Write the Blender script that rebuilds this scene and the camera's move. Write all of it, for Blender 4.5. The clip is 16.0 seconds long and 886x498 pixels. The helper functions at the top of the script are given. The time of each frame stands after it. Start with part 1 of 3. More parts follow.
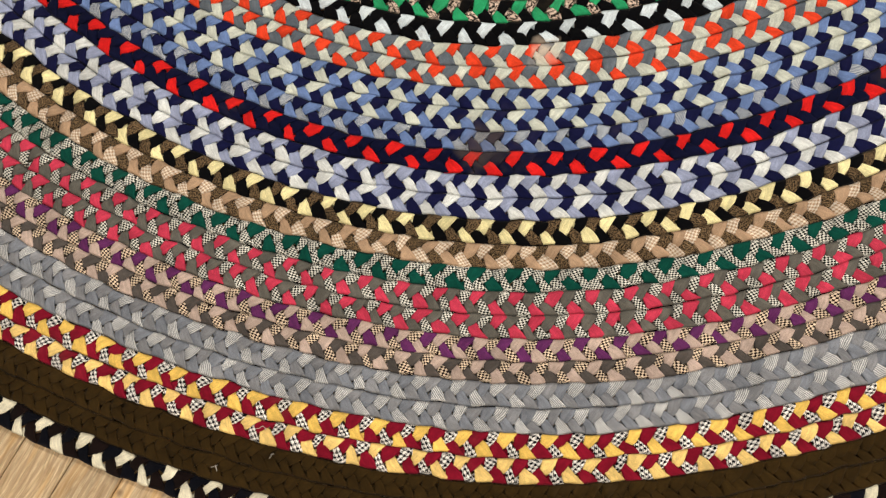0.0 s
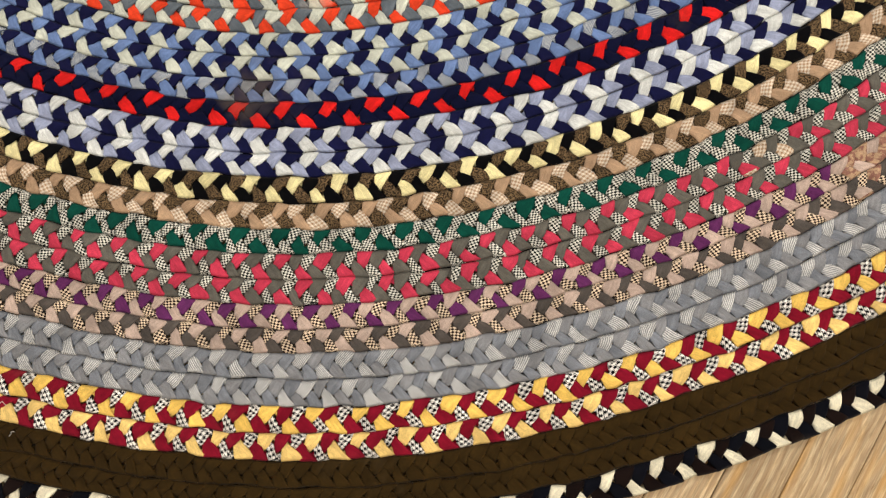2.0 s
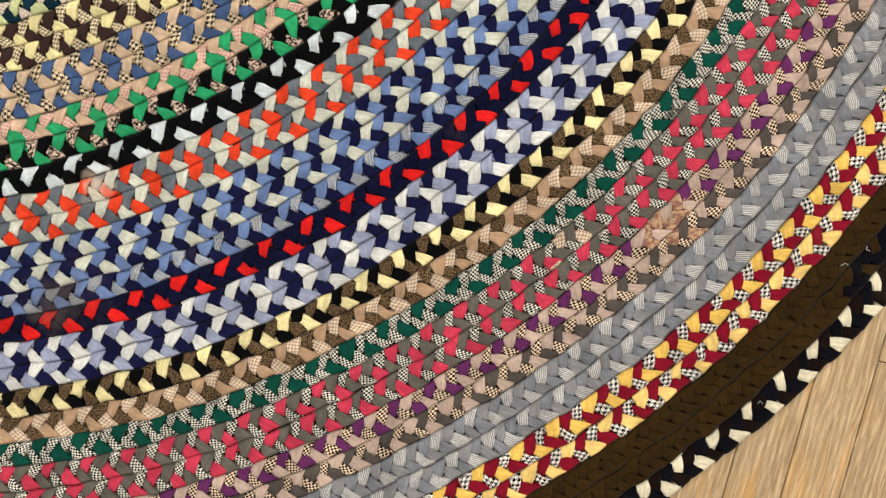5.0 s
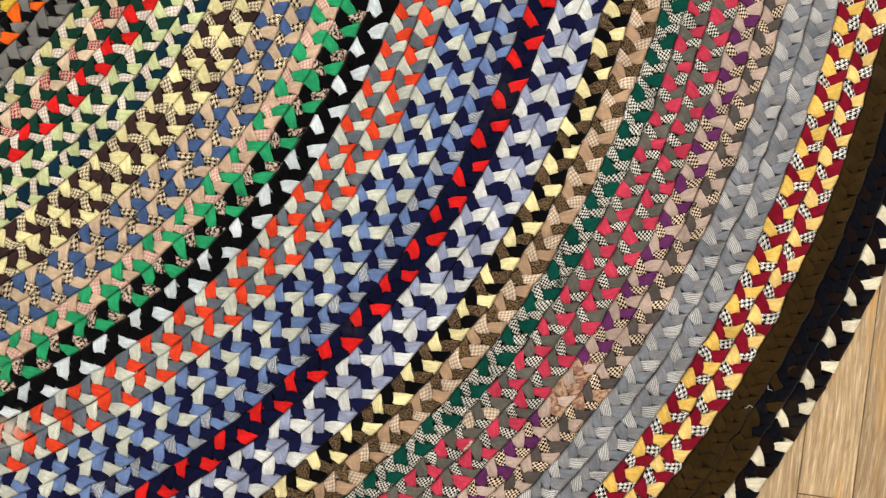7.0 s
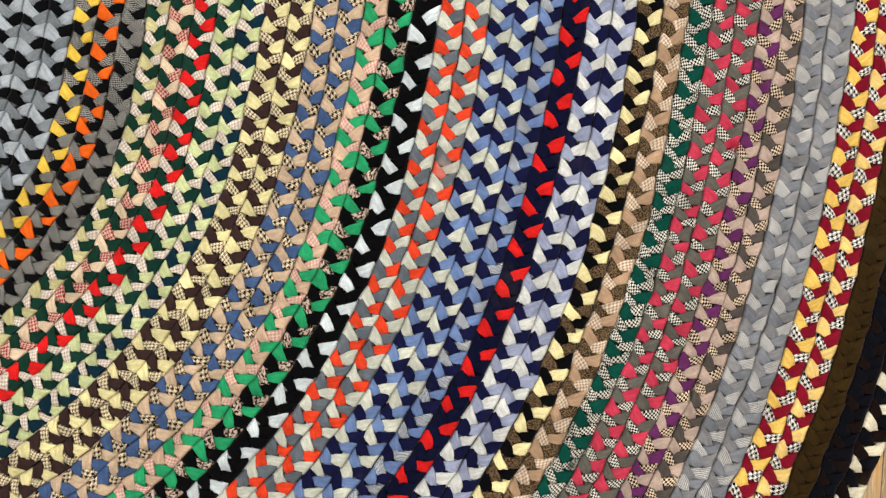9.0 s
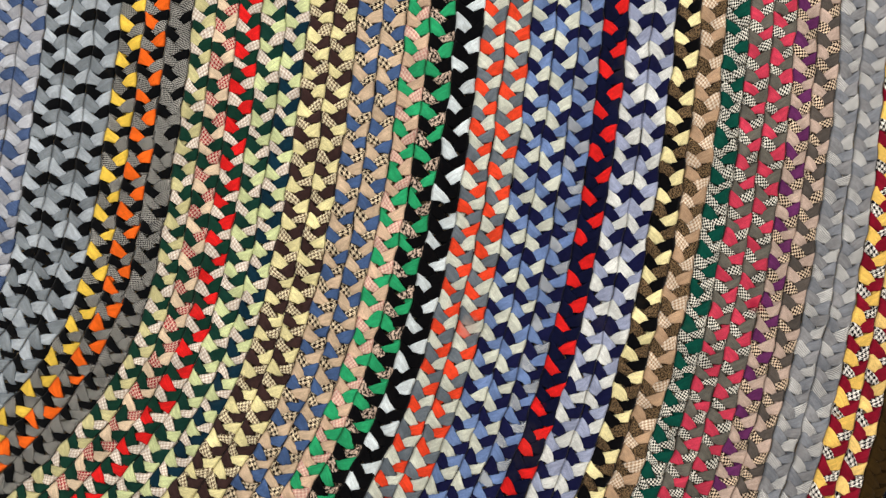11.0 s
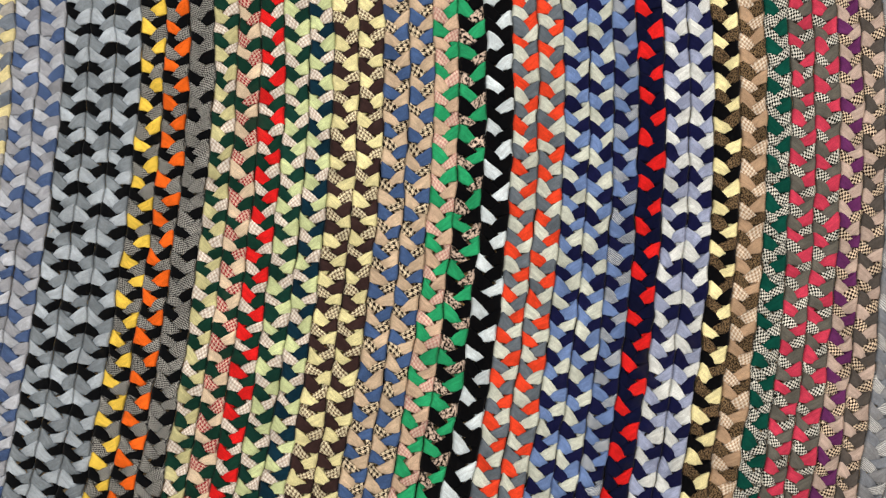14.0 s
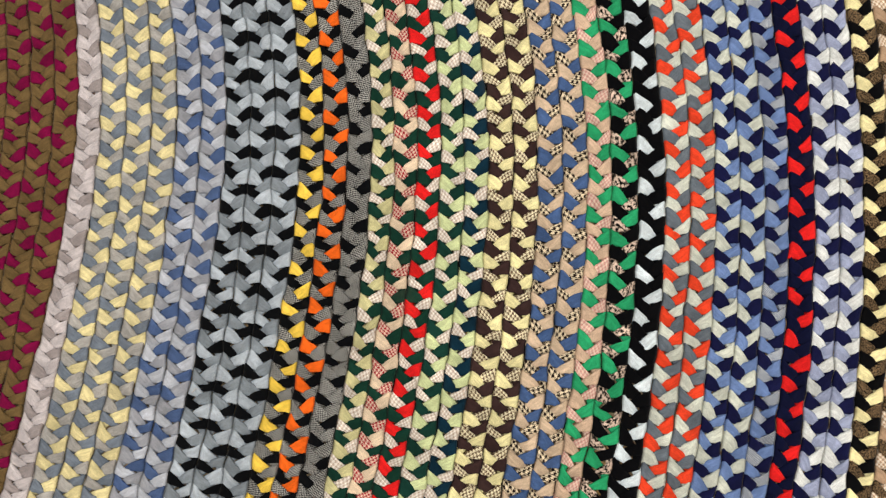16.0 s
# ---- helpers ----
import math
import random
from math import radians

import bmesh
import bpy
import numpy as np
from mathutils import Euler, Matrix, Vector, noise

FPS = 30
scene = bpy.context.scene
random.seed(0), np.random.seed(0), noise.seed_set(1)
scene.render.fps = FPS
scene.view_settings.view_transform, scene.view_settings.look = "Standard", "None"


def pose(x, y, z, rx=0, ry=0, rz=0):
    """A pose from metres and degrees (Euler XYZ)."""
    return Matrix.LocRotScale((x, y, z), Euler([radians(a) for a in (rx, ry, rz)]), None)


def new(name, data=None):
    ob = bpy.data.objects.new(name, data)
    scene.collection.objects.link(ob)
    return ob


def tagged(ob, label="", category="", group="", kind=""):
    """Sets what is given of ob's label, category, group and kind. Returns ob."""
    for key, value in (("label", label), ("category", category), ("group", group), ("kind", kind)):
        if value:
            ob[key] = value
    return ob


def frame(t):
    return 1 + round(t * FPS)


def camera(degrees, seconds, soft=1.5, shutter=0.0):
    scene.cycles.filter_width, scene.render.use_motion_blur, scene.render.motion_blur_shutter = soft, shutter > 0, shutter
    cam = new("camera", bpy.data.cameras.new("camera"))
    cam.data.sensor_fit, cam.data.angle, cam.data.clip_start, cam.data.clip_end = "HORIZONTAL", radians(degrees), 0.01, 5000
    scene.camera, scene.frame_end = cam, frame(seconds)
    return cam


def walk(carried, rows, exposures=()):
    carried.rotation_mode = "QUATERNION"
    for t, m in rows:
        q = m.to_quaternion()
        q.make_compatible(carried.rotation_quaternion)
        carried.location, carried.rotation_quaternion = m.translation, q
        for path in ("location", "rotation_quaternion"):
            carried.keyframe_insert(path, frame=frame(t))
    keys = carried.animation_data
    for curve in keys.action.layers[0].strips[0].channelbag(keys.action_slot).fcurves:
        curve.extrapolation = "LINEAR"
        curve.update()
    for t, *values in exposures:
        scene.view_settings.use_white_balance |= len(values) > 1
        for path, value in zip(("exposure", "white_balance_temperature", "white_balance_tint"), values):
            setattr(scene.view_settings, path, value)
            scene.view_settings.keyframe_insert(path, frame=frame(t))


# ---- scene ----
# The camera is carried low over the rug, looking almost straight down.
cam = camera(64.84, 16.0, soft=1.3, shutter=0.0)
PATH = [
    (0, -0.3663, -1.0606, 0.7092, 5.959, 1.363, 25.049),
    (0.5, -0.3363, -1.0724, 0.6968, 5.904, 1.182, 25.051),
    (1, -0.2839, -1.0434, 0.6805, 5.370, 1.155, 25.011),
    (1.5, -0.2249, -1.0092, 0.6631, 4.749, 1.112, 24.898),
    (2, -0.1692, -0.9904, 0.6497, 4.713, 0.311, 24.580),
    (2.5, -0.1331, -0.9630, 0.6464, 3.532, -0.070, 23.925),
    (3, -0.0906, -0.9259, 0.6447, 2.192, 0.097, 22.628),
    (3.2, -0.0813, -0.9084, 0.6494, 1.598, -0.045, 21.967),
    (5.3, -0.0651, -0.7361, 0.6684, 0.425, 0.021, 9.681),
    (5.5, -0.0517, -0.7104, 0.6674, 0.486, 0.029, 8.786),
    (6, -0.0137, -0.6632, 0.6657, 1.052, 0.093, 6.717),
    (6.5, 0.0087, -0.6236, 0.6709, 1.047, 0.013, 4.958),
    (7, 0.0025, -0.5916, 0.6834, 1.600, 0.042, 3.386),
    (7.5, -0.0239, -0.5669, 0.7038, 1.566, 0.164, 1.991),
    (8, -0.0400, -0.5311, 0.7041, 1.682, 0.046, 0.994),
    (8.5, -0.0243, -0.4683, 0.7035, 1.951, 0.151, 0.495),
    (8.7, -0.0094, -0.4436, 0.7044, 1.947, 0.245, 0.322),
    (10.8, -0.0311, -0.2480, 0.7187, 0.639, 0.066, 0.257),
    (11, -0.0345, -0.2387, 0.7187, 1.215, 0.262, 0.254),
    (11.5, -0.0394, -0.1789, 0.7060, 1.504, 0.181, 0.338),
    (12, -0.0291, -0.1055, 0.6909, 1.560, 0.134, 0.396),
    (12.5, -0.0130, -0.0450, 0.6905, 0.969, 0.128, 0.554),
    (13, -0.0078, -0.0048, 0.6846, 1.555, 0.055, 0.839),
    (13.5, -0.0170, 0.0213, 0.6793, 1.627, 0.060, 1.270),
    (14, -0.0524, 0.0444, 0.6856, 1.811, 0.138, 1.734),
    (14.5, -0.1158, 0.0592, 0.6947, 2.206, -0.057, 2.390),
    (15, -0.1611, 0.0728, 0.6944, 2.266, -0.018, 3.090),
    (15.5, -0.1870, 0.1321, 0.6813, 2.365, 0.127, 4.242),
    (16, -0.2016, 0.1968, 0.6945, 3.043, 0.224, 5.912),
]
walk(cam, [(t, pose(*p)) for t, *p in PATH], exposures=[(0.0, 0.09, 6530, 10), (3.2, 0.11, 6530, 10), (5.3, 0.08, 6480, 10), (8.5, 0.06, 6350, 10), (11.5, -0.06, 6330, 10), (16.0, -0.13, 6380, 10)])

# ---------------------------------------------------------------- light
world = bpy.data.worlds.new("world")
scene.world = world
world.use_nodes = True
world.node_tree.nodes["Background"].inputs[0].default_value = (0.9, 0.95, 1.0, 1)
world.node_tree.nodes["Background"].inputs[1].default_value = 0.15


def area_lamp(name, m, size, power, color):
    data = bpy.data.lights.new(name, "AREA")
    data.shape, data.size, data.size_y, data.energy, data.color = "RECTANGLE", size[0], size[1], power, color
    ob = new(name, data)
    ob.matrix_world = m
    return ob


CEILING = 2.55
# unseen ceiling panels, added to light the rug: place and power
ADDED_LAMPS = [(-1.15, 0.75, 42), (0.95, 0.9, 42), (-0.2, -2.3, 34)]
for lx, ly, watts in ADDED_LAMPS:
    area_lamp("added_lamp_light", pose(lx, ly, CEILING - 0.075), (0.62, 0.62), watts, (1.0, 0.98, 0.975))


# ---------------------------------------------------------------- materials
def nodes_of(name, rough=0.9, sheen=0.0):
    mat = bpy.data.materials.new(name)
    mat.use_nodes = True
    tree = mat.node_tree
    bsdf = tree.nodes["Principled BSDF"]
    bsdf.inputs["Roughness"].default_value = rough
    bsdf.inputs["Specular IOR Level"].default_value = 0.06
    if sheen:
        bsdf.inputs["Sheen Weight"].default_value = sheen
        bsdf.inputs["Sheen Roughness"].default_value = 0.5
    return mat, tree, bsdf


def node(tree, kind, links=(), **values):
    n = tree.nodes.new(kind)
    for key, value in values.items():
        if key.startswith("in_"):
            n.inputs[int(key[3:])].default_value = value
        elif key == "operation":
            n.operation = value
        elif key == "blend":
            n.blend_type = value
        elif key == "data_type":
            n.data_type = value
    for slot, source in links:
        tree.links.new(source, n.inputs[slot])
    return n


def mixed(tree, factor, a, b, blend="MIX"):
    """Mixes two colours or sockets by a factor or socket; gives the colour socket."""
    n = tree.nodes.new("ShaderNodeMix")
    n.data_type, n.blend_type = "RGBA", blend
    for slot, value in ((0, factor), (6, a), (7, b)):
        if isinstance(value, bpy.types.NodeSocket):
            tree.links.new(value, n.inputs[slot])
        elif slot == 0:
            n.inputs[slot].default_value = value
        else:
            n.inputs[slot].default_value = (*value, 1)
    return n.outputs[2]


def math_node(tree, operation, a, b=0.0, c=0.0):
    n = tree.nodes.new("ShaderNodeMath")
    n.operation = operation
    for slot, value in enumerate((a, b, c)):
        if isinstance(value, bpy.types.NodeSocket):
            tree.links.new(value, n.inputs[slot])
        else:
            n.inputs[slot].default_value = value
    return n.outputs[0]


def srgb(text):
    """Linear colour from a hexadecimal one."""
    c = [int(text[i:i + 2], 16) / 255 for i in (0, 2, 4)]
    return tuple(v / 12.92 if v < 0.04045 else ((v + 0.055) / 1.055) ** 2.4 for v in c)


FABRICS = {}
# spilt and bleached spots on the rug: place, reach, colour, strength
STAINS = [(-0.42, -0.8865, 0.030, "5b5044", 0.42), (-0.4033, -0.7696, 0.016, "d8c6b0", 0.75), (0.115, -0.5985, 0.008, "0a2019", 0.8),
          (-0.010, -0.303, 0.014, "b9a79a", 0.6), (0.279, -0.279, 0.008, "8c1430", 0.7),
          (0.065, -0.382, 0.0045, "4a0c12", 0.8), (0.362, -0.390, 0.0035, "6e4f1c", 0.8), (-0.1815, -0.283, 0.003, "2c1f16", 0.8)]


def fabric(name, ground, pattern="plain", second="000000", third="", scale=0.0030, rough=0.92):
    """A woven cloth strip; its pattern runs with the strip, in metres."""
    key = name
    if key in FABRICS:
        return FABRICS[key]
    mat, tree, bsdf = nodes_of(name, rough, 0.03)
    uv = tree.nodes.new("ShaderNodeUVMap").outputs[0]
    geo = tree.nodes.new("ShaderNodeTexCoord").outputs["Object"]
    split = node(tree, "ShaderNodeSeparateXYZ", [(0, uv)])
    u, v = split.outputs[0], split.outputs[1]
    base, other = srgb(ground), srgb(second)
    # a slow wander bends the weave, so that no two folds show it alike
    wander = node(tree, "ShaderNodeTexNoise", [(0, geo)], in_2=70.0, in_3=1.0)
    w = node(tree, "ShaderNodeSeparateColor", [(0, wander.outputs[1])])
    u = math_node(tree, "MULTIPLY_ADD", w.outputs[0], 0.003, u)
    v = math_node(tree, "MULTIPLY_ADD", w.outputs[1], 0.003, v)
    if pattern == "plain":
        colour = mixed(tree, 0.0, base, base)
    elif pattern in ("check", "stripe", "plaid", "houndstooth", "checker"):
        def bars(x, wide, share):
            return math_node(tree, "LESS_THAN", math_node(tree, "FRACT", math_node(tree, "DIVIDE", x, wide)), share)
        if pattern == "houndstooth":
            a = math_node(tree, "ADD", u, v)
            b = math_node(tree, "SUBTRACT", u, v)
            p, q = bars(u, scale, 0.5), bars(v, scale, 0.5)
            diag = bars(a, scale * 0.5, 0.5)
            both = math_node(tree, "MULTIPLY", p, q)
            one = math_node(tree, "ABSOLUTE", math_node(tree, "SUBTRACT", p, q))
            f = math_node(tree, "MULTIPLY_ADD", one, diag, both)
        elif pattern == "checker":
            f = math_node(tree, "ABSOLUTE", math_node(tree, "SUBTRACT", bars(u, scale, 0.5), bars(v, scale * 1.25, 0.5)))
        elif pattern == "check":
            p, q = bars(u, scale, 0.5), bars(v, scale, 0.5)
            f = math_node(tree, "MULTIPLY_ADD", math_node(tree, "ADD", p, q), 0.5, 0.0)
            f = math_node(tree, "SMOOTH_MIN", f, 1.0, 0.1)
        elif pattern == "stripe":
            f = bars(v, scale, 0.45)
        else:
            p, q = bars(u, scale * 2.6, 0.3), bars(v, scale * 2.2, 0.34)
            r = bars(u, scale * 0.9, 0.4)
            f = math_node(tree, "MULTIPLY_ADD", p, 0.5, math_node(tree, "MULTIPLY", q, 0.5))
            f = math_node(tree, "MULTIPLY_ADD", math_node(tree, "MULTIPLY", r, p), 0.3, f)
        colour = mixed(tree, f, base, other)
    else:  # tweed or print: mottled
        spots = node(tree, "ShaderNodeTexNoise", [(0, uv)], in_2=1.0 / scale, in_3=2.0, in_4=0.6)
        ramp = node(tree, "ShaderNodeMapRange", [(0, spots.outputs[0])], in_1=0.44, in_2=0.56)
        colour = mixed(tree, ramp.outputs[0], base, other)
    if third:
        blot = node(tree, "ShaderNodeTexNoise", [(0, uv)], in_2=130.0, in_3=1.0)
        ramp = node(tree, "ShaderNodeMapRange", [(0, blot.outputs[0])], in_1=0.55, in_2=0.62)
        colour = mixed(tree, ramp.outputs[0], colour, srgb(third))
    # fading and soil, and the thread
    fade = node(tree, "ShaderNodeTexNoise", [(0, geo)], in_2=42.0, in_3=3.0, in_4=0.6)
    ramp = node(tree, "ShaderNodeMapRange", [(0, fade.outputs[0])], in_1=0.3, in_2=0.7, in_3=0.78, in_4=1.16)
    thread = node(tree, "ShaderNodeTexNoise", [(0, geo)], in_2=1100.0, in_3=2.0, in_4=0.7)
    tr = node(tree, "ShaderNodeMapRange", [(0, thread.outputs[0])], in_1=0.25, in_2=0.75, in_3=0.80, in_4=1.2)
    grey = node(tree, "ShaderNodeCombineColor", [(0, ramp.outputs[0]), (1, ramp.outputs[0]), (2, ramp.outputs[0])])
    grey2 = node(tree, "ShaderNodeCombineColor", [(0, tr.outputs[0]), (1, tr.outputs[0]), (2, tr.outputs[0])])
    colour = mixed(tree, 1.0, colour, grey.outputs[0], "MULTIPLY")
    colour = mixed(tree, 1.0, colour, grey2.outputs[0], "MULTIPLY")
    fold = tree.nodes.new("ShaderNodeAttribute")
    fold.attribute_name = "fold"
    own = node(tree, "ShaderNodeMapRange", [(0, fold.outputs["Fac"])], in_3=0.87, in_4=1.10)
    grey3 = node(tree, "ShaderNodeCombineColor", [(0, own.outputs[0]), (1, own.outputs[0]), (2, own.outputs[0])])
    colour = mixed(tree, 1.0, colour, grey3.outputs[0], "MULTIPLY")
    # worn places where the nap is pale, in streaks along the strip
    rub_map = node(tree, "ShaderNodeMapping", [(0, uv)])
    rub_map.inputs["Scale"].default_value = (70, 260, 1)
    rub = node(tree, "ShaderNodeTexNoise", [(0, rub_map.outputs[0])], in_2=1.0, in_3=4.0, in_4=0.7)
    rubbed = node(tree, "ShaderNodeMapRange", [(0, rub.outputs[0])], in_1=0.42, in_2=0.75, in_3=0.92, in_4=1.30)
    grey4 = node(tree, "ShaderNodeCombineColor", [(0, rubbed.outputs[0]), (1, rubbed.outputs[0]), (2, rubbed.outputs[0])])
    colour = mixed(tree, 1.0, colour, grey4.outputs[0], "MULTIPLY")
    for sx, sy, reach, tint, strength in STAINS:
        far = node(tree, "ShaderNodeVectorMath", [(0, geo)])
        far.operation = "DISTANCE"
        far.inputs[1].default_value = (sx, sy, 0.01)
        ragged = math_node(tree, "MULTIPLY_ADD", wander.outputs[0], reach * 1.6, far.outputs["Value"])
        mask = node(tree, "ShaderNodeMapRange", [(0, ragged)], in_1=reach * 1.9, in_2=reach * 1.1, in_3=0.0, in_4=strength)
        colour = mixed(tree, mask.outputs[0], colour, srgb(tint))
    soil = node(tree, "ShaderNodeTexNoise", [(0, geo)], in_2=9.0, in_3=5.0, in_4=0.7)
    sr = node(tree, "ShaderNodeMapRange", [(0, soil.outputs[0])], in_1=0.60, in_2=0.78, in_3=0.0, in_4=0.09)
    colour = mixed(tree, sr.outputs[0], colour, srgb("8a7a62"))
    # fold lines pressed into the cloth, their crease shade painted as thin dark lines
    line = math_node(tree, "ABSOLUTE", math_node(tree, "SUBTRACT", rub.outputs[0], 0.47))
    lines = node(tree, "ShaderNodeMapRange", [(0, line)], in_1=0.0, in_2=0.012, in_3=0.70, in_4=1.0)
    grey5 = node(tree, "ShaderNodeCombineColor", [(0, lines.outputs[0]), (1, lines.outputs[0]), (2, lines.outputs[0])])
    colour = mixed(tree, 1.0, colour, grey5.outputs[0], "MULTIPLY")
    tree.links.new(colour, bsdf.inputs["Base Color"])
    # creases that run along the strip, and the weave
    stretch = node(tree, "ShaderNodeMapping", [(0, uv)])
    stretch.inputs["Scale"].default_value = (90, 420, 1)
    crease = node(tree, "ShaderNodeTexNoise", [(0, stretch.outputs[0])], in_2=1.0, in_3=3.0, in_4=0.55)
    b1 = node(tree, "ShaderNodeBump", [(2, crease.outputs[0])], in_0=0.7, in_1=0.0025)
    b2 = node(tree, "ShaderNodeBump", [(2, thread.outputs[0])], in_0=0.35, in_1=0.0006)
    tree.links.new(b1.outputs[0], b2.inputs["Normal"])
    tree.links.new(b2.outputs[0], bsdf.inputs["Normal"])
    FABRICS[key] = mat
    return mat


def plain_paint(name, colour, rough=0.7):
    mat, tree, bsdf = nodes_of(name, rough)
    geo = tree.nodes.new("ShaderNodeTexCoord").outputs["Object"]
    n1 = node(tree, "ShaderNodeTexNoise", [(0, geo)], in_2=3.0, in_3=4.0)
    ramp = node(tree, "ShaderNodeMapRange", [(0, n1.outputs[0])], in_1=0.3, in_2=0.7, in_3=0.93, in_4=1.04)
    grey = node(tree, "ShaderNodeCombineColor", [(0, ramp.outputs[0]), (1, ramp.outputs[0]), (2, ramp.outputs[0])])
    tree.links.new(mixed(tree, 1.0, colour, grey.outputs[0], "MULTIPLY"), bsdf.inputs["Base Color"])
    n2 = node(tree, "ShaderNodeTexNoise", [(0, geo)], in_2=180.0, in_3=2.0)
    bump = node(tree, "ShaderNodeBump", [(2, n2.outputs[0])], in_0=0.15, in_1=0.001)
    tree.links.new(bump.outputs[0], bsdf.inputs["Normal"])
    return mat


def oak():
    """Worn oak: pale greyish tan with an orange stain in places, grain along local x, each board its own shade."""
    mat, tree, bsdf = nodes_of("worn_oak", 0.42)
    bsdf.inputs["Specular IOR Level"].default_value = 0.4
    geo = tree.nodes.new("ShaderNodeTexCoord").outputs["Object"]
    info = tree.nodes.new("ShaderNodeObjectInfo").outputs["Random"]
    shift = node(tree, "ShaderNodeCombineXYZ", [(0, math_node(tree, "MULTIPLY", info, 37.0)), (1, math_node(tree, "MULTIPLY", info, 11.0))])
    place = node(tree, "ShaderNodeVectorMath", [(0, geo), (1, shift.outputs[0])])
    stretch = node(tree, "ShaderNodeMapping", [(0, place.outputs[0])])
    stretch.inputs["Scale"].default_value = (24, 190, 20)
    grain = node(tree, "ShaderNodeTexNoise", [(0, stretch.outputs[0])], in_2=1.0, in_3=5.0, in_4=0.65, in_8=1.2)
    ring_map = node(tree, "ShaderNodeMapping", [(0, place.outputs[0])])
    ring_map.inputs["Scale"].default_value = (3.0, 22, 1)
    rings = node(tree, "ShaderNodeTexWave", [(0, ring_map.outputs[0])], in_1=2.2, in_2=9.0, in_3=3.0, in_4=0.9)
    rings.bands_direction = "Y"
    bend = node(tree, "ShaderNodeTexNoise", [(0, place.outputs[0])], in_2=9.0, in_3=2.0)
    warp = node(tree, "ShaderNodeVectorMath", [(0, bend.outputs[1])])
    warp.operation = "SCALE"
    warp.inputs["Scale"].default_value = 0.022
    bent = node(tree, "ShaderNodeVectorMath", [(0, place.outputs[0]), (1, warp.outputs[0])])
    fibre_map = node(tree, "ShaderNodeMapping", [(0, bent.outputs[0])])
    fibre_map.inputs["Scale"].default_value = (30, 620, 30)
    fibre = node(tree, "ShaderNodeTexNoise", [(0, fibre_map.outputs[0])], in_2=1.0, in_3=4.0, in_4=0.7)
    g = node(tree, "ShaderNodeMapRange", [(0, grain.outputs[0])], in_1=0.34, in_2=0.64)
    colour = mixed(tree, g.outputs[0], srgb("b0946c"), srgb("d2bc96"))
    fr = node(tree, "ShaderNodeMapRange", [(0, fibre.outputs[0])], in_1=0.36, in_2=0.66, in_3=0.60, in_4=1.22)
    fibre_grey = node(tree, "ShaderNodeCombineColor", [(0, fr.outputs[0]), (1, fr.outputs[0]), (2, fr.outputs[0])])
    colour = mixed(tree, 1.0, colour, fibre_grey.outputs[0], "MULTIPLY")
    rr = node(tree, "ShaderNodeMapRange", [(0, rings.outputs[1])], in_1=0.2, in_2=0.9, in_3=0.0, in_4=0.45)
    colour = mixed(tree, rr.outputs[0], colour, srgb("98795a"))
    stain = node(tree, "ShaderNodeTexNoise", [(0, ring_map.outputs[0])], in_2=2.2, in_3=2.0)
    sr = node(tree, "ShaderNodeMapRange", [(0, stain.outputs[0])], in_1=0.52, in_2=0.70, in_3=0.0, in_4=0.6)
    colour = mixed(tree, sr.outputs[0], colour, srgb("d6a04c"))
    shade = math_node(tree, "MULTIPLY_ADD", info, 0.26, 0.86)
    grey = node(tree, "ShaderNodeCombineColor", [(0, shade), (1, shade), (2, shade)])
    colour = mixed(tree, 1.0, colour, grey.outputs[0], "MULTIPLY")
    spots = node(tree, "ShaderNodeTexVoronoi", [(0, place.outputs[0])], in_2=14.0)
    dark = node(tree, "ShaderNodeMapRange", [(0, spots.outputs[0])], in_1=0.02, in_2=0.07, in_3=0.65, in_4=0.0)
    colour = mixed(tree, dark.outputs[0], colour, srgb("6a4a2c"))
    tree.links.new(colour, bsdf.inputs["Base Color"])
    rough = node(tree, "ShaderNodeMapRange", [(0, grain.outputs[0])], in_1=0.3, in_2=0.7, in_3=0.58, in_4=0.36)
    tree.links.new(rough.outputs[0], bsdf.inputs["Roughness"])
    bump = node(tree, "ShaderNodeBump", [(2, fibre.outputs[0])], in_0=0.6, in_1=0.0010)
    tree.links.new(bump.outputs[0], bsdf.inputs["Normal"])
    return mat


# ---------------------------------------------------------------- mesh helpers
def link_mesh(name, verts, faces, material, parent=None, uvs=None, smooth=True):
    me = bpy.data.meshes.new(name)
    verts, faces = np.asarray(verts, np.float32), np.asarray(faces, np.int32)
    me.vertices.add(len(verts))
    me.vertices.foreach_set("co", verts.ravel())
    me.loops.add(faces.size)
    me.loops.foreach_set("vertex_index", faces.ravel())
    me.polygons.add(len(faces))
    me.polygons.foreach_set("loop_start", np.arange(0, faces.size, faces.shape[1], dtype=np.int32))
    if smooth:
        me.polygons.foreach_set("use_smooth", np.ones(len(faces), bool))
    if uvs is not None:
        layer = me.uv_layers.new(name="strip")
        layer.data.foreach_set("uv", np.asarray(uvs, np.float32)[faces.ravel()].ravel())
    me.materials.append(material)
    me.update(calc_edges=True)
    me.validate()
    ob = new(name, me)
    ob.parent = parent
    return ob


def box_mesh(name, size, material, bevel=0.0, parent=None):
    bm = bmesh.new()
    bmesh.ops.create_cube(bm, size=1.0, matrix=Matrix.Diagonal((*size, 1)))
    if bevel:
        bmesh.ops.bevel(bm, geom=bm.edges[:], offset=bevel, segments=1, affect="EDGES")
    me = bpy.data.meshes.new(name)
    bm.to_mesh(me)
    bm.free()
    me.materials.append(material)
    ob = new(name, me)
    ob.parent = parent
    return ob


